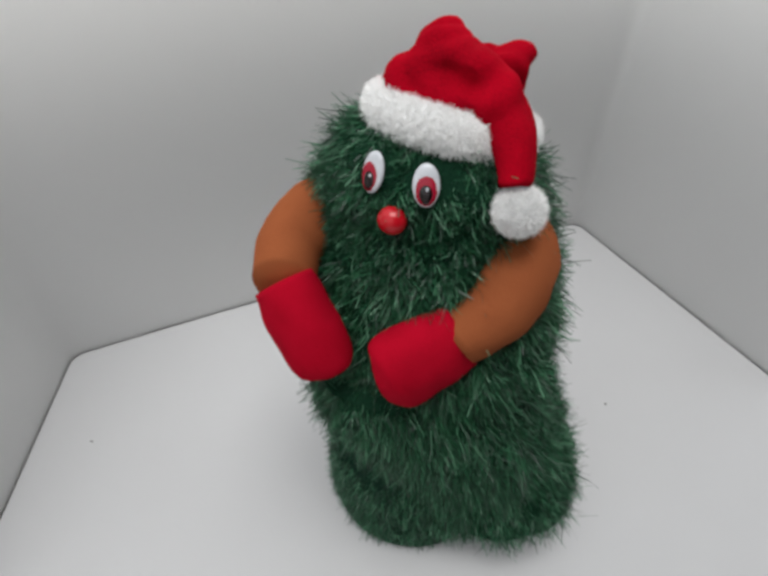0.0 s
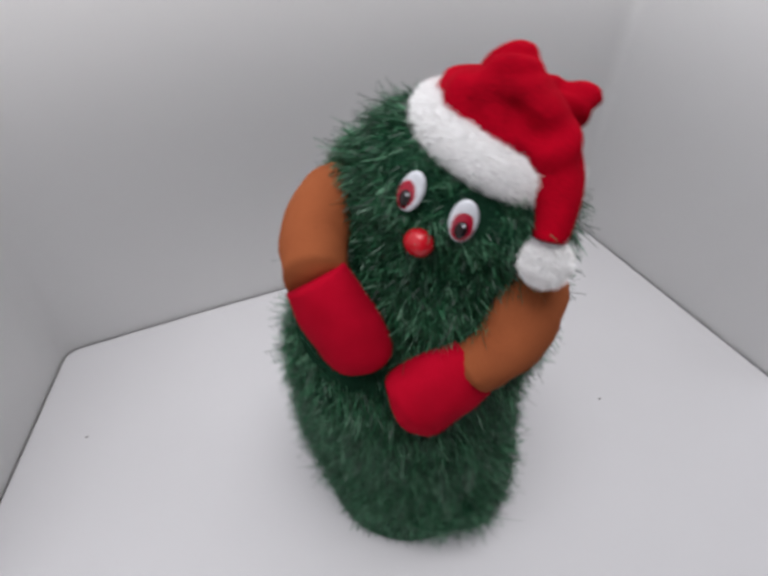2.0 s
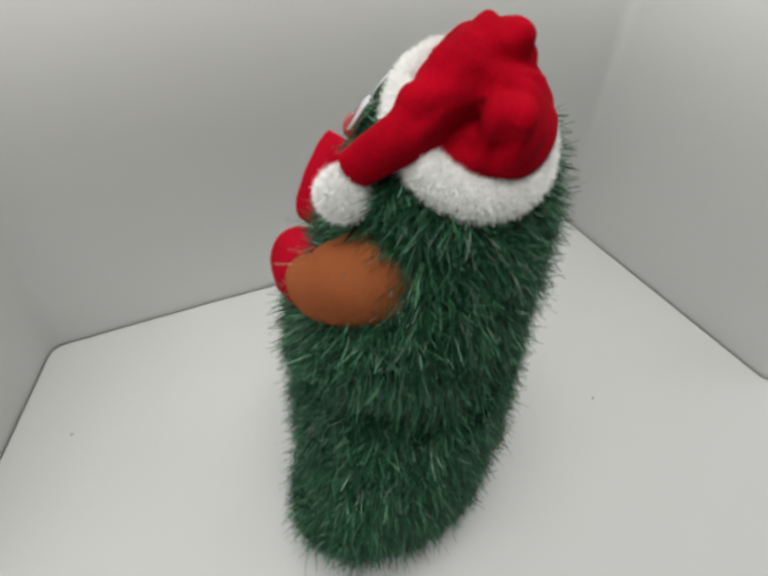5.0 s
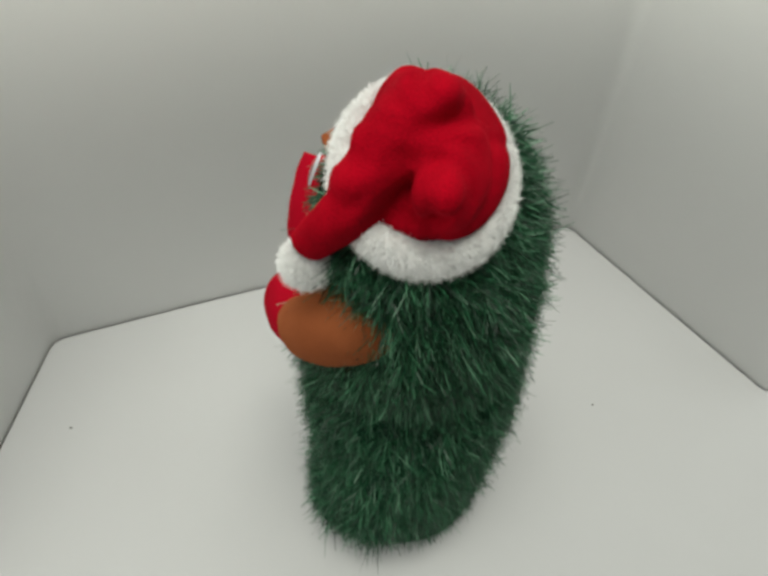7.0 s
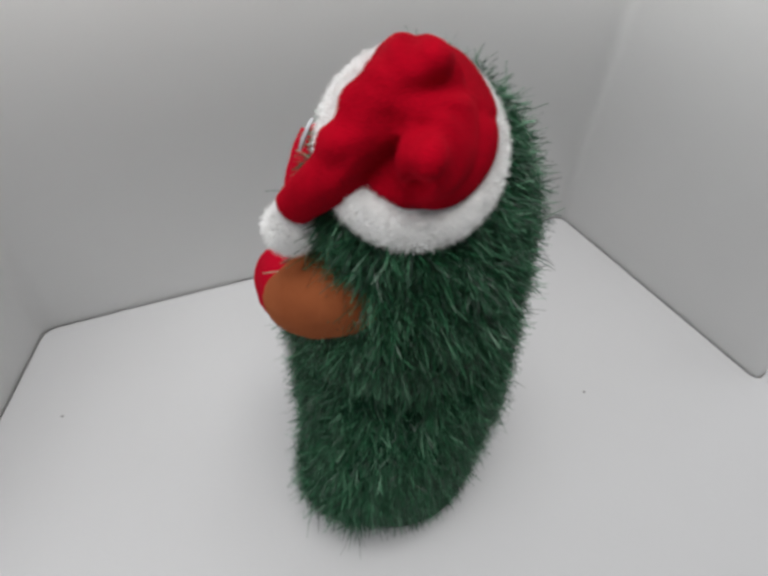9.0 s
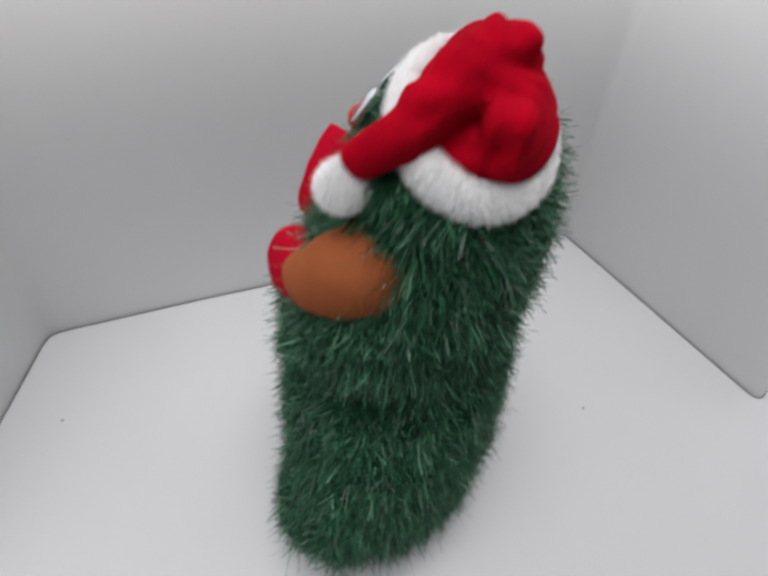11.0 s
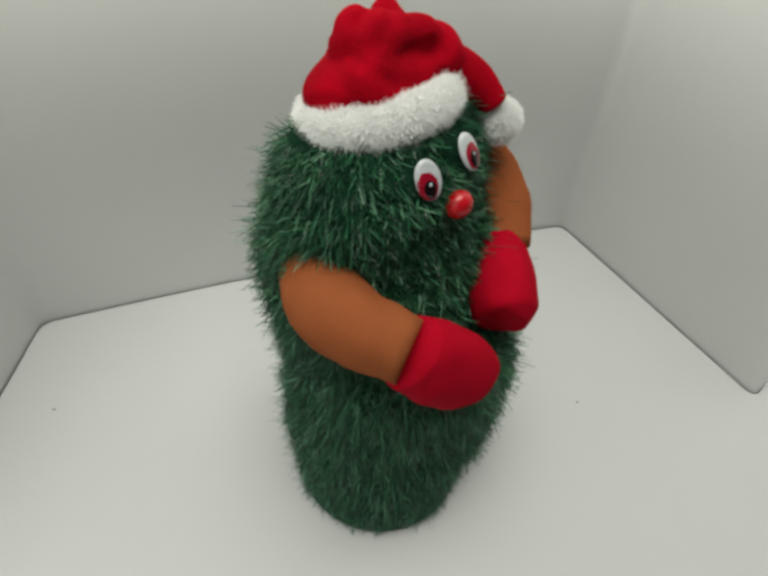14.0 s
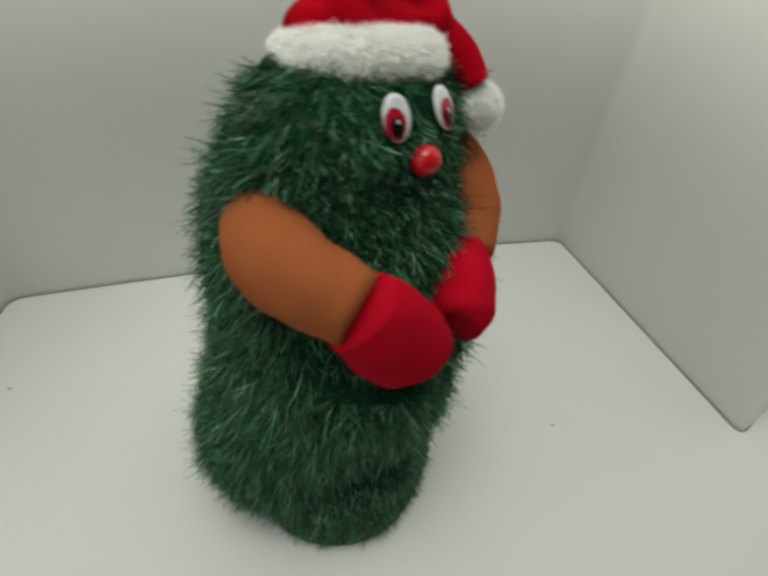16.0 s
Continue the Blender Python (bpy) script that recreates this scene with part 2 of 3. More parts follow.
# backing of the skirt and of the upper body: height, centre x, centre y, half width, half depth
SKIRT = [(0.046, 0.0105, -0.0032, 0.0738, 0.0551), (0.070, 0.0047, 0.0013, 0.0767, 0.0565), (0.100, 0.0037, 0.0022, 0.0735, 0.0591), (0.140, 0.0008, -0.0016, 0.0662, 0.0624), (0.170, -0.0049, -0.0057, 0.0572, 0.0650), (0.195, -0.0106, -0.0093, 0.0441, 0.0589)]
TORSO = [(0.165, 0.0032, 0.0012, 0.0572, 0.0540), (0.190, 0.0030, 0.0018, 0.0650, 0.0574), (0.215, 0.0011, 0.0042, 0.0640, 0.0521), (0.240, 0.0002, 0.0068, 0.0579, 0.0461), (0.262, 0.0017, 0.0066, 0.0513, 0.0388), (0.280, 0.0050, 0.0024, 0.0454, 0.0368), (0.297, 0.0026, 0.0065, 0.0315, 0.0276), (0.306, 0.0012, 0.0087, 0.0177, 0.0197)]


def flare(a, z):
    """The hem is pushed out in a flap at the toy's front left."""
    off = (np.asarray(a) - FLAP + np.pi) % (2 * np.pi) - np.pi
    return 0.009 * np.exp(-(off / 0.8) ** 2) * np.clip((0.095 - np.asarray(z)) / 0.05, 0, 1) ** 1.5


FLAP = -0.35


def oval_body(name, shape, label):
    s = spline([(z, cx, cy, rx, ry) for z, cx, cy, rx, ry in shape], 36)
    bm, n, rings = bmesh.new(), 44, []
    for z, cx, cy, rx, ry in s:
        ring = []
        for k in range(n):
            w = 2 * math.pi * k / n
            e = float(flare(w, z)) if name == "skirt" else 0.0
            q = Vector((cx + (rx + e) * math.cos(w), cy + (ry + e) * math.sin(w), z))
            ring.append(bm.verts.new(q + Vector((math.cos(w), math.sin(w), 0)) * 0.004 * noise.noise(q * 45)))
        rings.append(ring)
    for r, q in zip(rings, rings[1:]):
        for k in range(n):
            bm.faces.new((r[k], r[(k + 1) % n], q[(k + 1) % n], q[k]))
    bm.faces.new(rings[0])
    bm.faces.new(rings[-1])
    return part(name, bm, PILE, toy, label)


EYE_R, EYE_L, NOSE_AT = Vector((-0.0004, -0.0326, 0.2898)), Vector((0.0222, -0.0323, 0.2878)), Vector((0.0094, -0.0382, 0.2731))


# the hat sits askew: its brim is low at the toy's left and back
BRIM = pose(0.0148, 0.0100, 0.2955, -11.7, 16.6, 22.2)
BRIM_X, BRIM_Y, BRIM_R, BRIM_H = 0.0318, 0.0275, 0.0054, 0.0080


PUCK = [(0.013, 0, 0, 0.0600, 0.0600), (0.030, 0, 0, 0.0600, 0.0600), (0.050, 0, 0, 0.0592, 0.0592), (0.066, 0, 0, 0.0578, 0.0578), (0.084, 0, 0, 0.0535, 0.0535)]


def tinsel(body, shape, n, seed, where):
    """Shaggy strands in tufts: they hang on the skirt and stand out on the head."""
    rng = np.random.default_rng(seed)
    sh = np.array(shape)
    z = sh[0, 0] + (sh[-1, 0] - sh[0, 0] - 0.004) * rng.random(n)
    a = 2 * np.pi * rng.random(n)
    cx, cy, rx, ry = (np.interp(z, sh[:, 0], sh[:, k]) for k in (1, 2, 3, 4))
    keep = rng.random(n) < rx / rx.max() + 0.1
    z, a, cx, cy, rx, ry = (q[keep] for q in (z, a, cx, cy, rx, ry))
    out = np.stack([np.cos(a), np.sin(a), np.zeros(len(a))], 1)
    if where == "skirt":
        rx, ry = rx + flare(a, z), ry + flare(a, z)
    roots = np.stack([cx + rx * np.cos(a) * 0.97, cy + ry * np.sin(a) * 0.97, z], 1)
    lean = np.array([[noise.noise(Vector(r) * 95 + Vector(o)) for o in ((0, 0, 0), (9, 0, 0), (0, 9, 0))] for r in roots])
    wild = rng.normal(size=roots.shape) * 0.55
    deep = np.array([noise.noise(Vector(r) * 130 + Vector((4, 4, 4))) for r in roots])
    if where == "head":
        high = np.clip((z - 0.225) / 0.03, 0, 1)[:, None]
        d = out * (0.6 + 0.35 * high) + np.array([0, 0, -0.65]) * (1 - 0.6 * high) + lean * 0.95 + wild
        L = (0.0052 + 0.0055 * rng.random(len(z))) * (1 + 0.6 * deep)
        face = (out[:, 1] < -0.55) & (z > 0.245)
        L = np.where(face, L * 0.6, L)
    else:
        d = out * 0.5 + np.array([0, 0, -0.8]) + lean * 0.95 + wild
        L = (0.0055 + 0.0050 * rng.random(len(z))) * (1 + 0.6 * deep)
        if where == "foot":
            d, L = out * 0.2 + np.array([0, 0, -0.9]) + lean * 0.3 + wild * 0.5, np.minimum(L * 0.75, z - 0.008)
        else:
            L = np.where(z < 0.07, np.minimum(L, (z - 0.037 + 0.026 * flare(a, z) / 0.009)), L)
    mid = roots + d / np.linalg.norm(d, axis=1, keepdims=True) * L[:, None] * 0.8
    ok = np.ones(len(z), bool)
    for c, r in ((EYE_R, 0.0068), (EYE_L, 0.0068), (NOSE_AT, 0.0055)):
        for q, k in ((mid, 1.0), (roots, 0.7)):
            ok &= ~((np.hypot(q[:, 0] - c.x, 0.8 * (q[:, 2] - c.z + 0.001)) < r * k) & (q[:, 1] < 0))
    if where == "head":
        # the hat presses the strands down: none stands above the brim's lower edge
        up = np.array(BRIM.to_3x3())[:, 2]
        tip = roots + d / np.linalg.norm(d, axis=1, keepdims=True) * L[:, None]
        ok &= ((roots - np.array(BRIM.translation)) @ up < -0.003) & ((tip - np.array(BRIM.translation)) @ up < -0.002)
    return pile("tinsel", roots[ok], d[ok], L[ok], 0.00028 + 0.00026 * rng.random(ok.sum()), TINSEL, body, 0.25, "shaggy shiny green tinsel strands", 0.42, 0.55)


def eye(body, at, turn, tilt, gaze):
    """A flat oval eye: white rim, red iris, black pupil and a white glint, a shallow dome."""
    bm = bmesh.new()
    spec = [(0.0053, 0.0083, 0.0, 0.0, 0), (0.0045, 0.0066, -0.0002, -0.0012, 1), (0.0031, 0.0045, -0.0002, -0.0026, 2), (0.0009, 0.0010, 0.0003, -0.0014, 3)]
    for k, (rx, rz, dx, dz, mi) in enumerate(spec):
        n, rings, dx = 28, [], dx + (gaze if k else 0)
        for u in (1.0, 0.98, 0.8, 0.5, 0.2):
            y = -(0.0009 * (1 - u * u) ** 0.5 if u < 1 else -0.0006) - 0.0002 * k
            rings.append([bm.verts.new((dx + rx * u * math.cos(2 * math.pi * i / n), y, dz + rz * u * math.sin(2 * math.pi * i / n))) for i in range(n)])
        fs = [bm.faces.new((r[i], r[(i + 1) % n], q[(i + 1) % n], q[i])) for r, q in zip(rings, rings[1:]) for i in range(n)]
        fs.append(bm.faces.new(rings[-1]))
        for f in fs:
            f.material_index = mi
    m = pose(*at, tilt, 0, turn)
    bmesh.ops.transform(bm, matrix=m, verts=bm.verts)
    return part("eye", bm, [EYE_WHITE, EYE_RED, EYE_BLACK, EYE_WHITE], body, "oval white plastic eye with red iris and black pupil")


def nose_bead(body):
    bm = bmesh.new()
    bmesh.ops.create_uvsphere(bm, u_segments=28, v_segments=18, radius=0.0062)
    for v in bm.verts:
        v.co = Vector((v.co.x, v.co.y * 0.85, v.co.z * 0.95)) + NOSE_AT
    return part("nose", bm, NOSE, body, "glossy red bead nose")


def arm(body, side):
    """A stuffed arm with its mitten, modelled about its shoulder: side -1 is the toy's right."""
    if side < 0:
        at = SHOULDER_R
        sleeve = [(0.014, 0.005, 0.000, 0.013, 0.015), (0.001, 0.001, 0.003, 0.0170, 0.0200), (-0.0125, -0.018, 0.003, 0.0180, 0.0212), (-0.0125, -0.0405, 0.003, 0.0160, 0.0190), (-0.0032, -0.0625, -0.0015, 0.0135, 0.0165)]
        glove = [(-0.0037, -0.0615, -0.0010, 0.0138, 0.0169), (0.0025, -0.0648, -0.0090, 0.0150, 0.0190), (0.0090, -0.0678, -0.0205, 0.0156, 0.0202), (0.0150, -0.0702, -0.0315, 0.0148, 0.0192), (0.0170, -0.0710, -0.0365, 0.0120, 0.0160), (0.0174, -0.0712, -0.0377, 0.0070, 0.0100)]
    else:
        at = SHOULDER_L
        sleeve = [(-0.015, 0.002, 0.001, 0.013, 0.015), (-0.004, -0.001, 0.001, 0.0165, 0.0195), (0.0050, -0.012, -0.004, 0.0178, 0.0210), (0.0035, -0.0295, -0.016, 0.0158, 0.0188), (-0.0107, -0.0450, -0.0270, 0.0133, 0.0165)]
        glove = [(-0.0100, -0.0440, -0.0266, 0.0136, 0.0169), (-0.0170, -0.0522, -0.0295, 0.0150, 0.0192), (-0.0250, -0.0605, -0.0325, 0.0158, 0.0206), (-0.0315, -0.0680, -0.0352, 0.0152, 0.0198), (-0.0342, -0.0712, -0.0364, 0.0122, 0.0165), (-0.0350, -0.0718, -0.0367, 0.0070, 0.0100)]
    a = part("arm", tube(sleeve, 26, 28, 0.0012, 90), TAN, body, "stuffed orange-brown felt arm")
    g = part("mitten", tube(glove, 22, 28, 0.001, 90), RED, body, "red felt mitten")
    a.location = g.location = at
    return a, g


HAT_AT = Vector((0.0141, 0.0143, 0.3047))
# folds pressed into the hat: from, to, half width, depth
FOLDS = [((0.033, 0.009, 0.320), (0.047, 0.013, 0.304), 0.0090, 0.018), ((0.029, 0.021, 0.328), (0.044, 0.027, 0.306), 0.0065, 0.006), ((0.006, -0.012, 0.330), (0.034, -0.009, 0.316), 0.0065, 0.006), ((0.026, 0.016, 0.330), (0.008, 0.030, 0.324), 0.0065, 0.007)]


def brim_point(w, u):
    c = np.cos(u) * BRIM_R
    return np.stack([(BRIM_X + c) * np.cos(w), (BRIM_Y + c) * np.sin(w), BRIM_H * np.sin(u)], -1)


def hat(body):
    rng = np.random.default_rng(11)
    n, sides = 72, 16
    bm = bmesh.new()
    rings = [[bm.verts.new(BRIM @ Vector(brim_point(2 * math.pi * i / n, 2 * math.pi * k / sides))) for k in range(sides)] for i in range(n)]
    for r, q in zip(rings, rings[1:] + rings[:1]):
        for k in range(sides):
            bm.faces.new((r[k], q[k], q[(k + 1) % sides], r[(k + 1) % sides]))
    part("hat_brim", bm, PLUSH, body, "white plush hat brim")
    m = 60000
    w, u = rng.random(m) * 2 * np.pi, rng.random(m) * 2 * np.pi
    R3 = np.array(BRIM.to_3x3())
    roots = brim_point(w, u) @ R3.T + np.array(BRIM.translation)
    nrm = np.stack([np.cos(u) * np.cos(w), np.cos(u) * np.sin(w), np.sin(u)], 1)
    d = nrm @ R3.T + rng.normal(size=roots.shape) * 0.35
    pile("brim_fluff", roots, d, 0.0010 + 0.0018 * rng.random(m) ** 2, np.full(m, 0.0002), FLUFF, body, 0.1, "soft white plush pile")
    # crown: a dome, a folded corner and the drooping end, grown together
    bm = bmesh.new()
    bmesh.ops.create_icosphere(bm, subdivisions=4, radius=1.0)
    dome = Matrix.Translation(HAT_AT - Vector((0, 0.002, 0))) @ BRIM.to_3x3().to_4x4() @ Matrix.Diagonal((0.0305, 0.0275, 0.0150, 1))
    bmesh.ops.transform(bm, matrix=dome, verts=bm.verts)
    for keys in ([(0.0125, 0.0140, 0.3085, 0.0178), (0.0250, 0.0215, 0.3070, 0.0155), (0.0340, 0.0242, 0.3130, 0.0115), (0.0380, 0.0275, 0.3172, 0.0070), (0.0415, 0.0300, 0.3195, 0.0025)],
                 [(0.0070, 0.0030, 0.3020, 0.0090), (0.0055, 0.0010, 0.3085, 0.0140), (0.0055, 0.0010, 0.3150, 0.0140), (0.0080, 0.0035, 0.3215, 0.0080)],
                 [(0.0125, 0.0110, 0.3155, 0.0145), (0.0125, 0.0105, 0.3255, 0.0130), (0.0122, 0.0125, 0.3320, 0.0085), (0.0120, 0.0130, 0.3355, 0.0030)],
                 [(0.0050, 0.0065, 0.3130, 0.0160), (0.0230, 0.0045, 0.3140, 0.0165), (0.0345, 0.0015, 0.3110, 0.0135), (0.0450, -0.0040, 0.3015, 0.0100), (0.0500, -0.0120, 0.2925, 0.0082), (0.0525, -0.0180, 0.2850, 0.0068)]):
        t = tube(keys, 24, 24)
        me = bpy.data.meshes.new("tmp")
        bmesh.ops.recalc_face_normals(t, faces=t.faces)
        t.to_mesh(me)
        t.free()
        bm.from_mesh(me)
        bpy.data.meshes.remove(me)
    # folds and creases of the soft cloth
    for v in bm.verts:
        q = v.co.copy()
        wave = Vector((noise.noise(q * 48), noise.noise(q * 48 + Vector((5, 0, 0))), noise.noise(q * 48 + Vector((0, 5, 0)))))
        crease = max(0.0, 0.16 - abs(noise.noise(q * 34 + Vector((3, 3, 3))))) / 0.16
        inward = HAT_AT - q
        v.co += wave * 0.0024 + inward * 0.08 * crease
        for a, b, wide, depth in FOLDS:
            a, b = Vector(a), Vector(b)
            k = min(max((q - a).dot(b - a) / (b - a).length_squared, 0), 1)
            near = max(0.0, 1 - (q - a.lerp(b, k)).length / wide)
            v.co += inward.normalized() * depth * near * near * (3 - 2 * near)
    crown = part("hat_crown", bm, VELVET, body, "crumpled red velvet hat crown drooping to one side")
    grow = crown.modifiers.new("grow_together", "REMESH")
    grow.mode, grow.voxel_size, grow.use_smooth_shade = "VOXEL", 0.0011, True
    soft = crown.modifiers.new("soften", "SMOOTH")
    soft.iterations, soft.factor = 7, 0.5
    c = Vector((0.0545, -0.0192, 0.2759))
    bm = bmesh.new()
    bmesh.ops.create_icosphere(bm, subdivisions=3, radius=0.0089)
    bmesh.ops.translate(bm, verts=bm.verts, vec=c)
    part("pompom", bm, PLUSH, body, "fluffy white pompom")
    d = rng.normal(size=(18000, 3))
    d /= np.linalg.norm(d, axis=1, keepdims=True)
    pile("pompom_fluff", d * 0.0087 + np.array(c), d + rng.normal(size=d.shape) * 0.5, 0.0010 + 0.0018 * rng.random(18000) ** 2, np.full(18000, 0.0002), FLUFF, body, 0.05, "soft white plush pile")


SHOULDER_R, SHOULDER_L = Vector((-0.0352, 0.0035, 0.2430)), Vector((0.0467, 0.0068, 0.2446))
base = base_puck()
skirt = oval_body("skirt", SKIRT, "dark green plush lower body")
body = oval_body("body", TORSO, "dark green plush upper body with a face")
tinsel(base, PUCK, 60000, 9, "foot")
tinsel(skirt, SKIRT, 130000, 3, "skirt")
tinsel(body, TORSO, 115000, 5, "head")
eye(body, EYE_R, -14, -24, -0.0004)
eye(body, EYE_L, 16, -24, 0.0003)
nose_bead(body)
arm_r, mitten_r = arm(body, -1)
arm_l, mitten_l = arm(body, 1)
hat(body)


def turned(heading):
    return pose(0, 0, 0, 0, 0, heading)


def leaned(side, fore):
    """The body rocks about a pivot in its middle: degrees to its left, and backwards."""
    return Matrix.Translation(PIVOT) @ pose(0, 0, 0, fore, 0, 0) @ pose(0, 0, 0, 0, side, 0) @ Matrix.Translation(-PIVOT)


def swing(side, rates, drop=0.0):
    """The turn that an arm or mitten takes on as the body rocks to its left."""
    s = min(max((side + 6) / 16, -0.2), 1.2)
    return pose(0, 0, 0, rates[0] * s + drop, rates[1] * s, rates[2] * s)


def swung(at, side, fore, rates):
    """An arm swings about its shoulder and hangs as the body tips back."""
    return Matrix.Translation(at) @ swing(side, rates, -0.9 * fore)


def bent(at, wrist, side, fore, rates, wrist_rates):
    """A mitten follows its arm and bends a little more at the wrist."""
    return swung(at, side, fore, rates) @ Matrix.Translation(wrist) @ swing(side, wrist_rates) @ Matrix.Translation([-c for c in wrist])


def motions():
    sway = []

    def beat(t, heading, side, fore, hip_side, hip_fore):
        sway.append((t, heading, side, fore, hip_side, hip_fore))

    beat(0, -23.2, -5.6, -0.4, -8.2, 5.0)
    beat(0.5, -23.8, -5.5, -0.1, -8.9, 5.0)
    beat(1.0, -24.6, -5.3, 0.1, -9.6, 5.0)
    beat(1.5, -24.5, -5.4, 0.1, -9.8, 5.0)
    beat(1.8, -25.0, -4.3, 0.4, -9.5, 5.0)
    beat(1.9, -26.0, 1.6, 1.4, -3.0, 4.7)
    beat(2.0, -27.3, 9.6, 2.7, 5.2, -0.1)
    beat(2.1, -27.0, 12.5, -0.2, 8.5, -1.5)
    beat(2.2, -27.0, 9.5, -3.4, 7.9, 0.7)
    beat(2.3, -26.7, 2.9, -5.7, 4.4, 5.0)
    beat(2.4, -25.0, -3.7, -5.7, -5.4, 5.0)
    beat(2.5, -24.2, -8.2, -4.9, -8.3, 5.0)
    beat(2.6, -23.7, -6.7, -0.5, -9.3, 5.0)
    beat(2.7, -24.9, 0.5, 2.2, -3.1, 5.0)
    beat(2.8, -27.3, 9.3, 1.6, 6.5, 3.5)
    beat(2.9, -26.4, 11.5, -0.5, 8.6, 1.3)
    beat(3.0, -25.7, 8.0, -3.3, 7.0, 2.7)
    beat(3.1, -26.0, 1.0, -4.3, 1.2, 5.0)
    beat(3.2, -26.4, -2.2, -4.6, -0.9, 5.0)
    beat(3.3, -25.4, -0.7, -3.4, 3.3, 5.0)
    beat(3.4, -44.7, 6.1, -1.6, 11.8, 4.9)
    beat(3.5, -71.8, 15.6, -4.3, 10.8, -1.1)
    beat(3.6, -95.4, 16.8, -3.7, 10.7, -1.6)
    beat(3.7, -121.2, 11.3, -6.9, 8.4, -0.4)
    beat(3.9, -115.7, 17.4, -0.1, 13.4, 3.4)
    beat(4.0, -113.8, 14.8, -2.3, 10.5, 2.2)
    beat(4.1, -112.7, 8.0, -6.2, 5.1, 1.0)
    beat(4.2, -112.0, 1.6, -8.9, -0.2, 0.3)
    beat(4.3, -112.3, -0.5, -8.8, -2.3, 0.5)
    beat(4.4, -113.1, 2.9, -6.3, 1.4, 1.3)
    beat(4.5, -114.2, 9.9, -3.4, 4.3, 1.7)
    beat(4.6, -115.0, 16.1, -1.7, 6.3, 1.5)
    beat(4.7, -114.8, 17.7, -2.5, 6.3, 0.9)
    beat(4.8, -113.9, 13.8, -5.1, 4.2, 0.2)
    beat(4.9, -112.7, 6.7, -8.0, 1.4, -0.2)
    beat(5.0, -112.0, 0.8, -9.4, -1.9, 0.0)
    beat(5.1, -112.3, -0.2, -8.4, -2.1, 0.7)
    beat(5.2, -113.3, 4.2, -5.7, 1.9, 1.5)
    beat(5.3, -114.1, 11.1, -2.5, 4.9, 1.9)
    beat(5.4, -113.9, 16.1, -0.5, 6.5, 1.8)
    beat(5.5, -112.9, 16.1, -1.0, 5.6, 1.1)
    beat(5.6, -111.9, 10.3, -3.3, 2.8, 0.6)
    beat(5.8, -115.4, -3.4, -4.4, -3.2, 1.9)
    beat(5.9, -115.3, -3.7, -6.2, -4.5, 0.9)
    beat(6.0, -114.5, 3.1, -6.5, -1.9, -0.5)
    beat(6.1, -114.7, 10.1, -3.9, 2.1, -0.5)
    beat(6.2, -113.5, 16.0, -2.7, 5.4, -0.9)
    beat(6.3, -113.4, 15.7, -1.9, 7.0, -0.6)
    beat(6.4, -115.9, 9.0, -1.4, 7.3, 0.7)
    beat(6.5, -117.6, 1.1, -3.2, 4.9, 0.9)
    beat(6.6, -118.2, -3.7, -4.3, 3.2, 1.5)
    beat(6.7, -117.5, -2.5, -5.8, 0.9, 0.9)
    beat(6.8, -115.7, 6.4, -7.1, 2.3, -1.0)
    beat(6.9, -114.2, 13.4, -5.0, 3.9, -0.5)
    beat(7.0, -111.4, 16.7, -2.2, 4.9, 0.9)
    beat(7.1, -111.0, 14.8, -2.2, 4.7, 1.1)
    beat(7.2, -112.2, 10.5, -2.2, 4.2, 1.8)
    beat(7.3, -111.4, 12.9, -2.4, 4.9, 1.1)
    beat(7.4, -109.0, 16.6, -2.4, 6.1, 0.6)
    beat(7.5, -110.6, 10.2, -4.3, 4.1, 0.6)
    beat(7.6, -112.1, 2.0, -6.2, 1.6, 1.3)
    beat(7.7, -113.0, -1.2, -7.0, -0.4, 1.6)
    beat(7.8, -114.5, -2.3, -6.2, 0.7, 2.4)
    beat(7.9, -115.9, 1.0, -4.7, 2.0, 2.8)
    beat(8.0, -114.6, 7.4, -4.3, 5.9, 2.2)
    beat(8.1, -112.3, 14.5, -4.4, 6.5, 0.9)
    beat(8.2, -111.1, 16.7, -4.5, 6.3, 0.3)
    beat(8.3, -113.2, 9.8, -6.2, 3.5, 0.4)
    beat(8.4, -115.6, 2.4, -8.2, 0.4, 0.4)
    beat(8.5, -115.8, -0.9, -8.1, -2.7, 0.7)
    beat(8.7, -115.6, 1.9, -5.5, 0.7, 1.9)
    beat(8.9, -115.3, 16.2, -2.4, 5.1, 1.5)
    beat(9.0, -114.6, 15.8, -4.1, 4.3, 0.7)
    beat(9.1, -113.5, 10.0, -6.9, 2.1, 0.1)
    beat(9.2, -112.3, 3.2, -9.1, -0.0, -0.1)
    beat(9.3, -112.1, -0.4, -9.2, -2.5, 0.4)
    beat(9.4, -112.7, 1.4, -7.2, -0.4, 1.1)
    beat(9.5, -113.9, 7.6, -4.2, 3.4, 1.7)
    beat(9.6, -114.9, 14.6, -2.0, 5.9, 1.7)
    beat(9.7, -114.9, 17.8, -2.0, 6.6, 1.2)
    beat(9.8, -114.2, 15.5, -4.2, 5.1, 0.4)
    beat(9.9, -113.1, 8.9, -7.2, 2.3, -0.1)
    beat(10.0, -112.2, 2.2, -9.2, -0.6, -0.1)
    beat(10.1, -112.1, -0.5, -9.0, -2.4, 0.5)
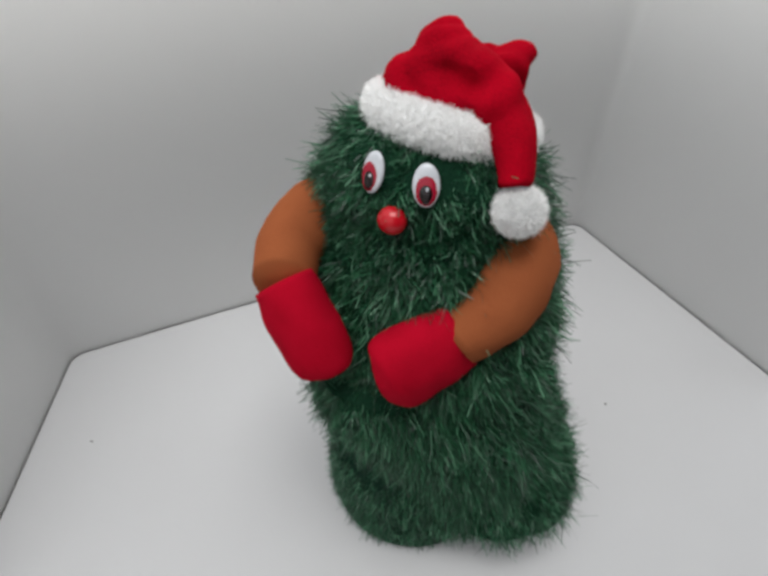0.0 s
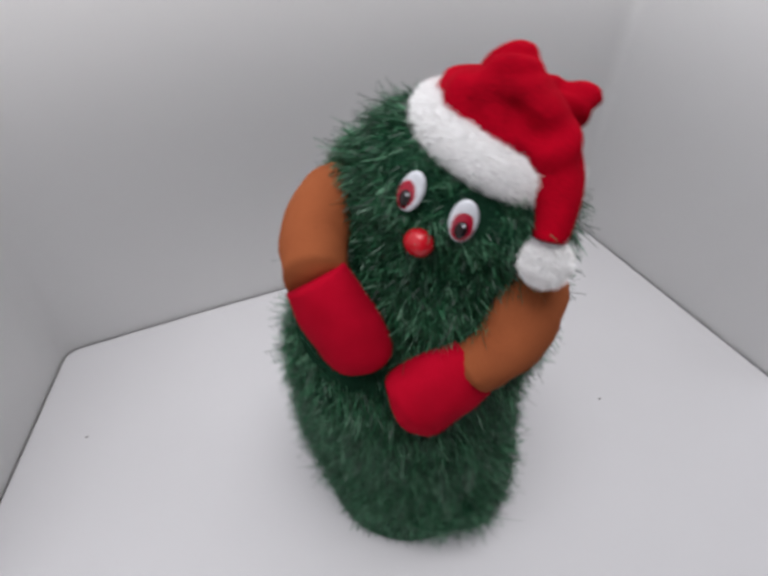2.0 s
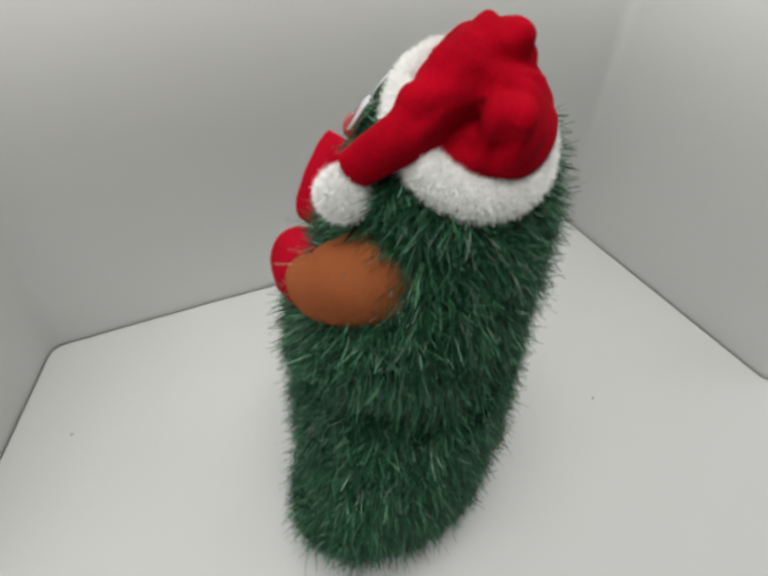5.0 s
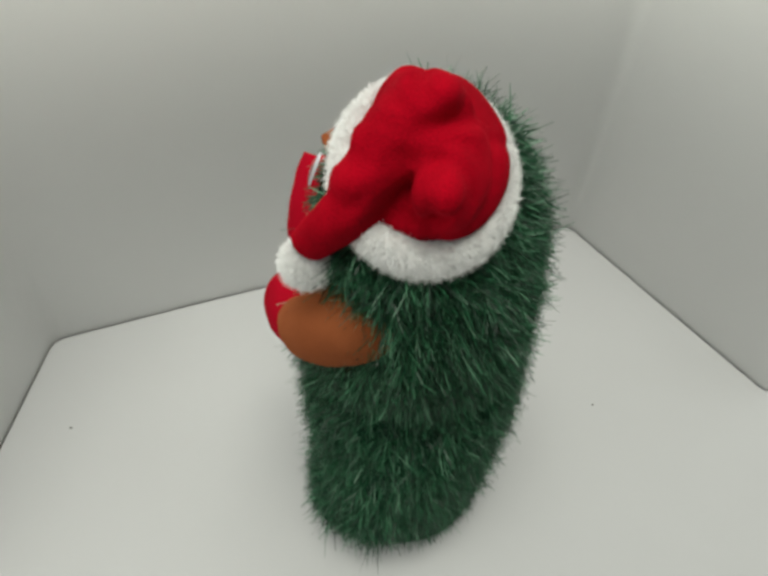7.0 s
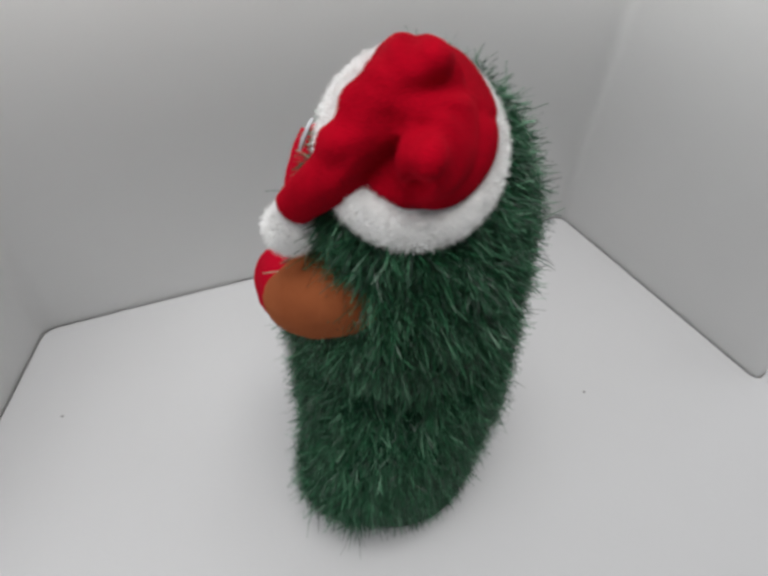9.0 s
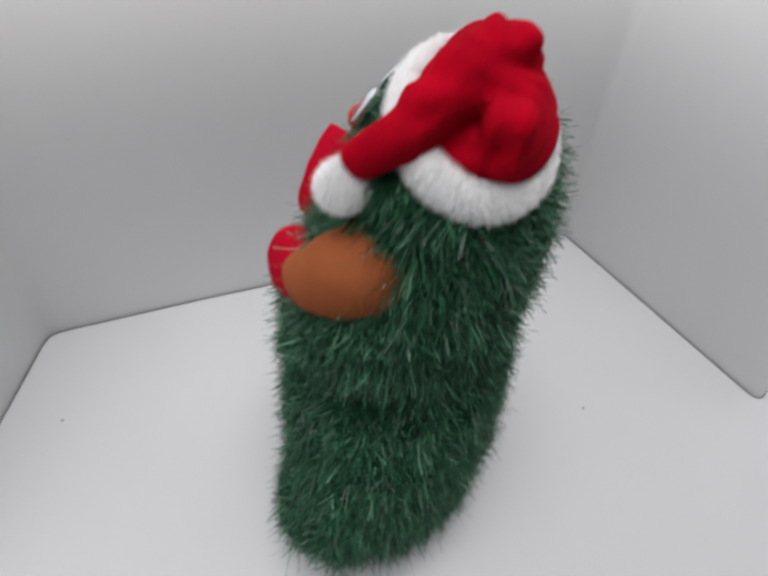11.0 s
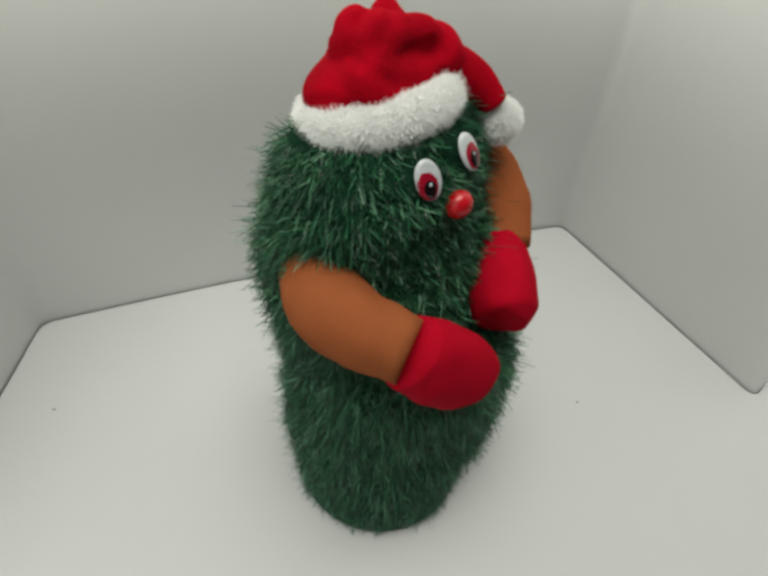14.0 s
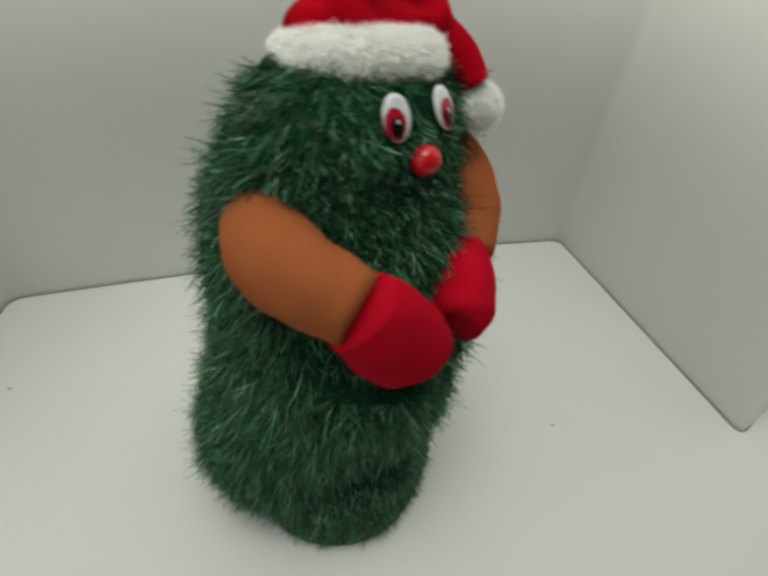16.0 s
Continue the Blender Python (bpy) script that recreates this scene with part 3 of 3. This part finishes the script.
    beat(10.2, -112.9, 2.4, -6.7, 0.6, 1.3)
    beat(10.3, -114.3, 9.3, -3.9, 3.6, 1.9)
    beat(10.4, -115.3, 16.0, -2.5, 5.0, 2.2)
    beat(10.5, -115.5, 18.6, -3.7, 4.3, 2.0)
    beat(10.6, -114.7, 14.9, -6.5, 1.8, 1.7)
    beat(10.8, -114.0, 2.4, -9.5, -3.6, 2.3)
    beat(10.9, -113.4, -0.2, -11.2, -5.6, 2.1)
    beat(11.0, -112.2, 4.1, -11.8, -3.5, 1.1)
    beat(11.1, -109.7, 13.2, -9.0, 0.7, 0.9)
    beat(11.2, -108.6, 16.6, -6.8, 3.2, 1.4)
    beat(11.3, -108.7, 14.7, -8.0, 3.1, 1.1)
    beat(11.4, -110.5, 7.0, -11.1, 0.9, 0.6)
    beat(11.5, -111.3, 1.3, -11.1, -1.2, 1.4)
    beat(11.6, -110.5, 0.9, -10.6, -1.8, 0.8)
    beat(11.7, -109.2, 0.8, -10.4, -2.5, -0.2)
    beat(11.8, -73.6, 1.8, -9.3, -0.4, 2.1)
    beat(11.9, -45.5, -2.1, -3.6, -1.9, 5.0)
    beat(12.0, -23.9, 1.6, 4.1, -2.8, 5.0)
    beat(12.1, 4.7, 0.7, 5.0, 2.1, 6.0)
    beat(12.2, 44.4, -3.8, -1.0, 0.3, 5.1)
    beat(12.3, 62.9, -7.9, -6.1, -1.0, 4.4)
    beat(12.4, 127.5, -6.7, -11.5, 4.6, 3.5)
    beat(12.5, 144.0, -7.9, -15.2, 7.0, 4.4)
    beat(12.6, 197.2, -9.6, -13.6, -1.2, 1.9)
    beat(12.7, 245.9, -5.9, -13.2, -2.3, -1.7)
    beat(12.8, 280.5, -1.7, -5.2, -2.9, 2.3)
    beat(12.9, 312.4, 6.4, 1.9, 1.6, 5.4)
    beat(13.0, 338.9, 13.6, 2.8, 5.1, 2.3)
    beat(13.1, 368.2, 11.4, 1.2, 4.3, 0.5)
    beat(13.2, 403.9, 1.9, -1.1, -5.1, -1.9)
    beat(13.3, 410.1, 0.4, -3.4, -0.2, 4.3)
    beat(13.4, 407.0, -5.2, -2.6, -2.1, 2.2)
    beat(13.5, 409.0, -6.2, -1.4, -1.1, 1.5)
    beat(13.6, 410.0, 2.0, -0.9, 5.7, 4.9)
    beat(13.7, 407.9, 5.6, -0.5, 10.0, 6.0)
    beat(13.8, 407.8, 1.0, 2.4, 5.8, 4.9)
    beat(13.9, 409.2, -9.8, 4.1, -1.8, 1.3)
    beat(14.0, 408.5, -16.0, 2.2, -4.9, 0.9)
    beat(14.1, 407.5, -14.4, 2.3, -4.2, 0.8)
    beat(14.2, 406.6, -10.2, 2.2, -1.9, 1.8)
    beat(14.3, 407.1, -3.2, 0.2, 2.0, 4.6)
    beat(14.4, 409.1, 3.1, -1.6, 8.2, 6.0)
    beat(14.5, 407.3, 7.1, -1.4, 11.8, 6.0)
    beat(14.6, 410.1, 0.7, 2.2, 3.7, 3.4)
    beat(14.7, 412.1, -7.6, 4.4, -3.8, -1.2)
    beat(14.8, 415.7, -12.2, 4.4, -7.7, -3.4)
    beat(15.0, 422.4, -5.1, 2.8, -6.3, -1.6)
    beat(15.2, 415.4, 4.7, -0.1, 6.7, 3.9)
    beat(15.4, 407.6, -0.8, 4.0, 5.7, 0.9)
    beat(15.5, 405.2, -7.0, 5.2, 4.3, -1.4)
    beat(15.6, 408.2, -5.6, 4.9, 4.7, 0.3)
    beat(15.8, 409.0, 3.5, 1.9, 11.6, 6.0)
    beat(16, 407.4, -2.9, -3.3, 5.1, 6.0)
    walk(toy, [(t, turned(h)) for t, h, *_ in sway])
    walk(body, [(t, leaned(b, f)) for t, h, b, f, *_ in sway])
    # the hips swing wider than the chest
    walk(skirt, [(t, leaned(b, f)) for t, _, _, _, b, f in sway])
    swing_r, swing_l = (0.3, -7.4, 12.4), (6.3, -22.4, -0.7)
    walk(arm_r, [(t, swung(SHOULDER_R, b, f, swing_r)) for t, h, b, f, *_ in sway])
    walk(mitten_r, [(t, bent(SHOULDER_R, (-0.0032, -0.0625, -0.0015), b, f, swing_r, (4.0, -4.0, 0.0))) for t, h, b, f, *_ in sway])
    walk(arm_l, [(t, swung(SHOULDER_L, b, f, swing_l)) for t, h, b, f, *_ in sway])
    walk(mitten_l, [(t, bent(SHOULDER_L, (-0.0107, -0.0450, -0.0270), b, f, swing_l, (-2.1, 1.4, 3.6))) for t, h, b, f, *_ in sway])


motions()
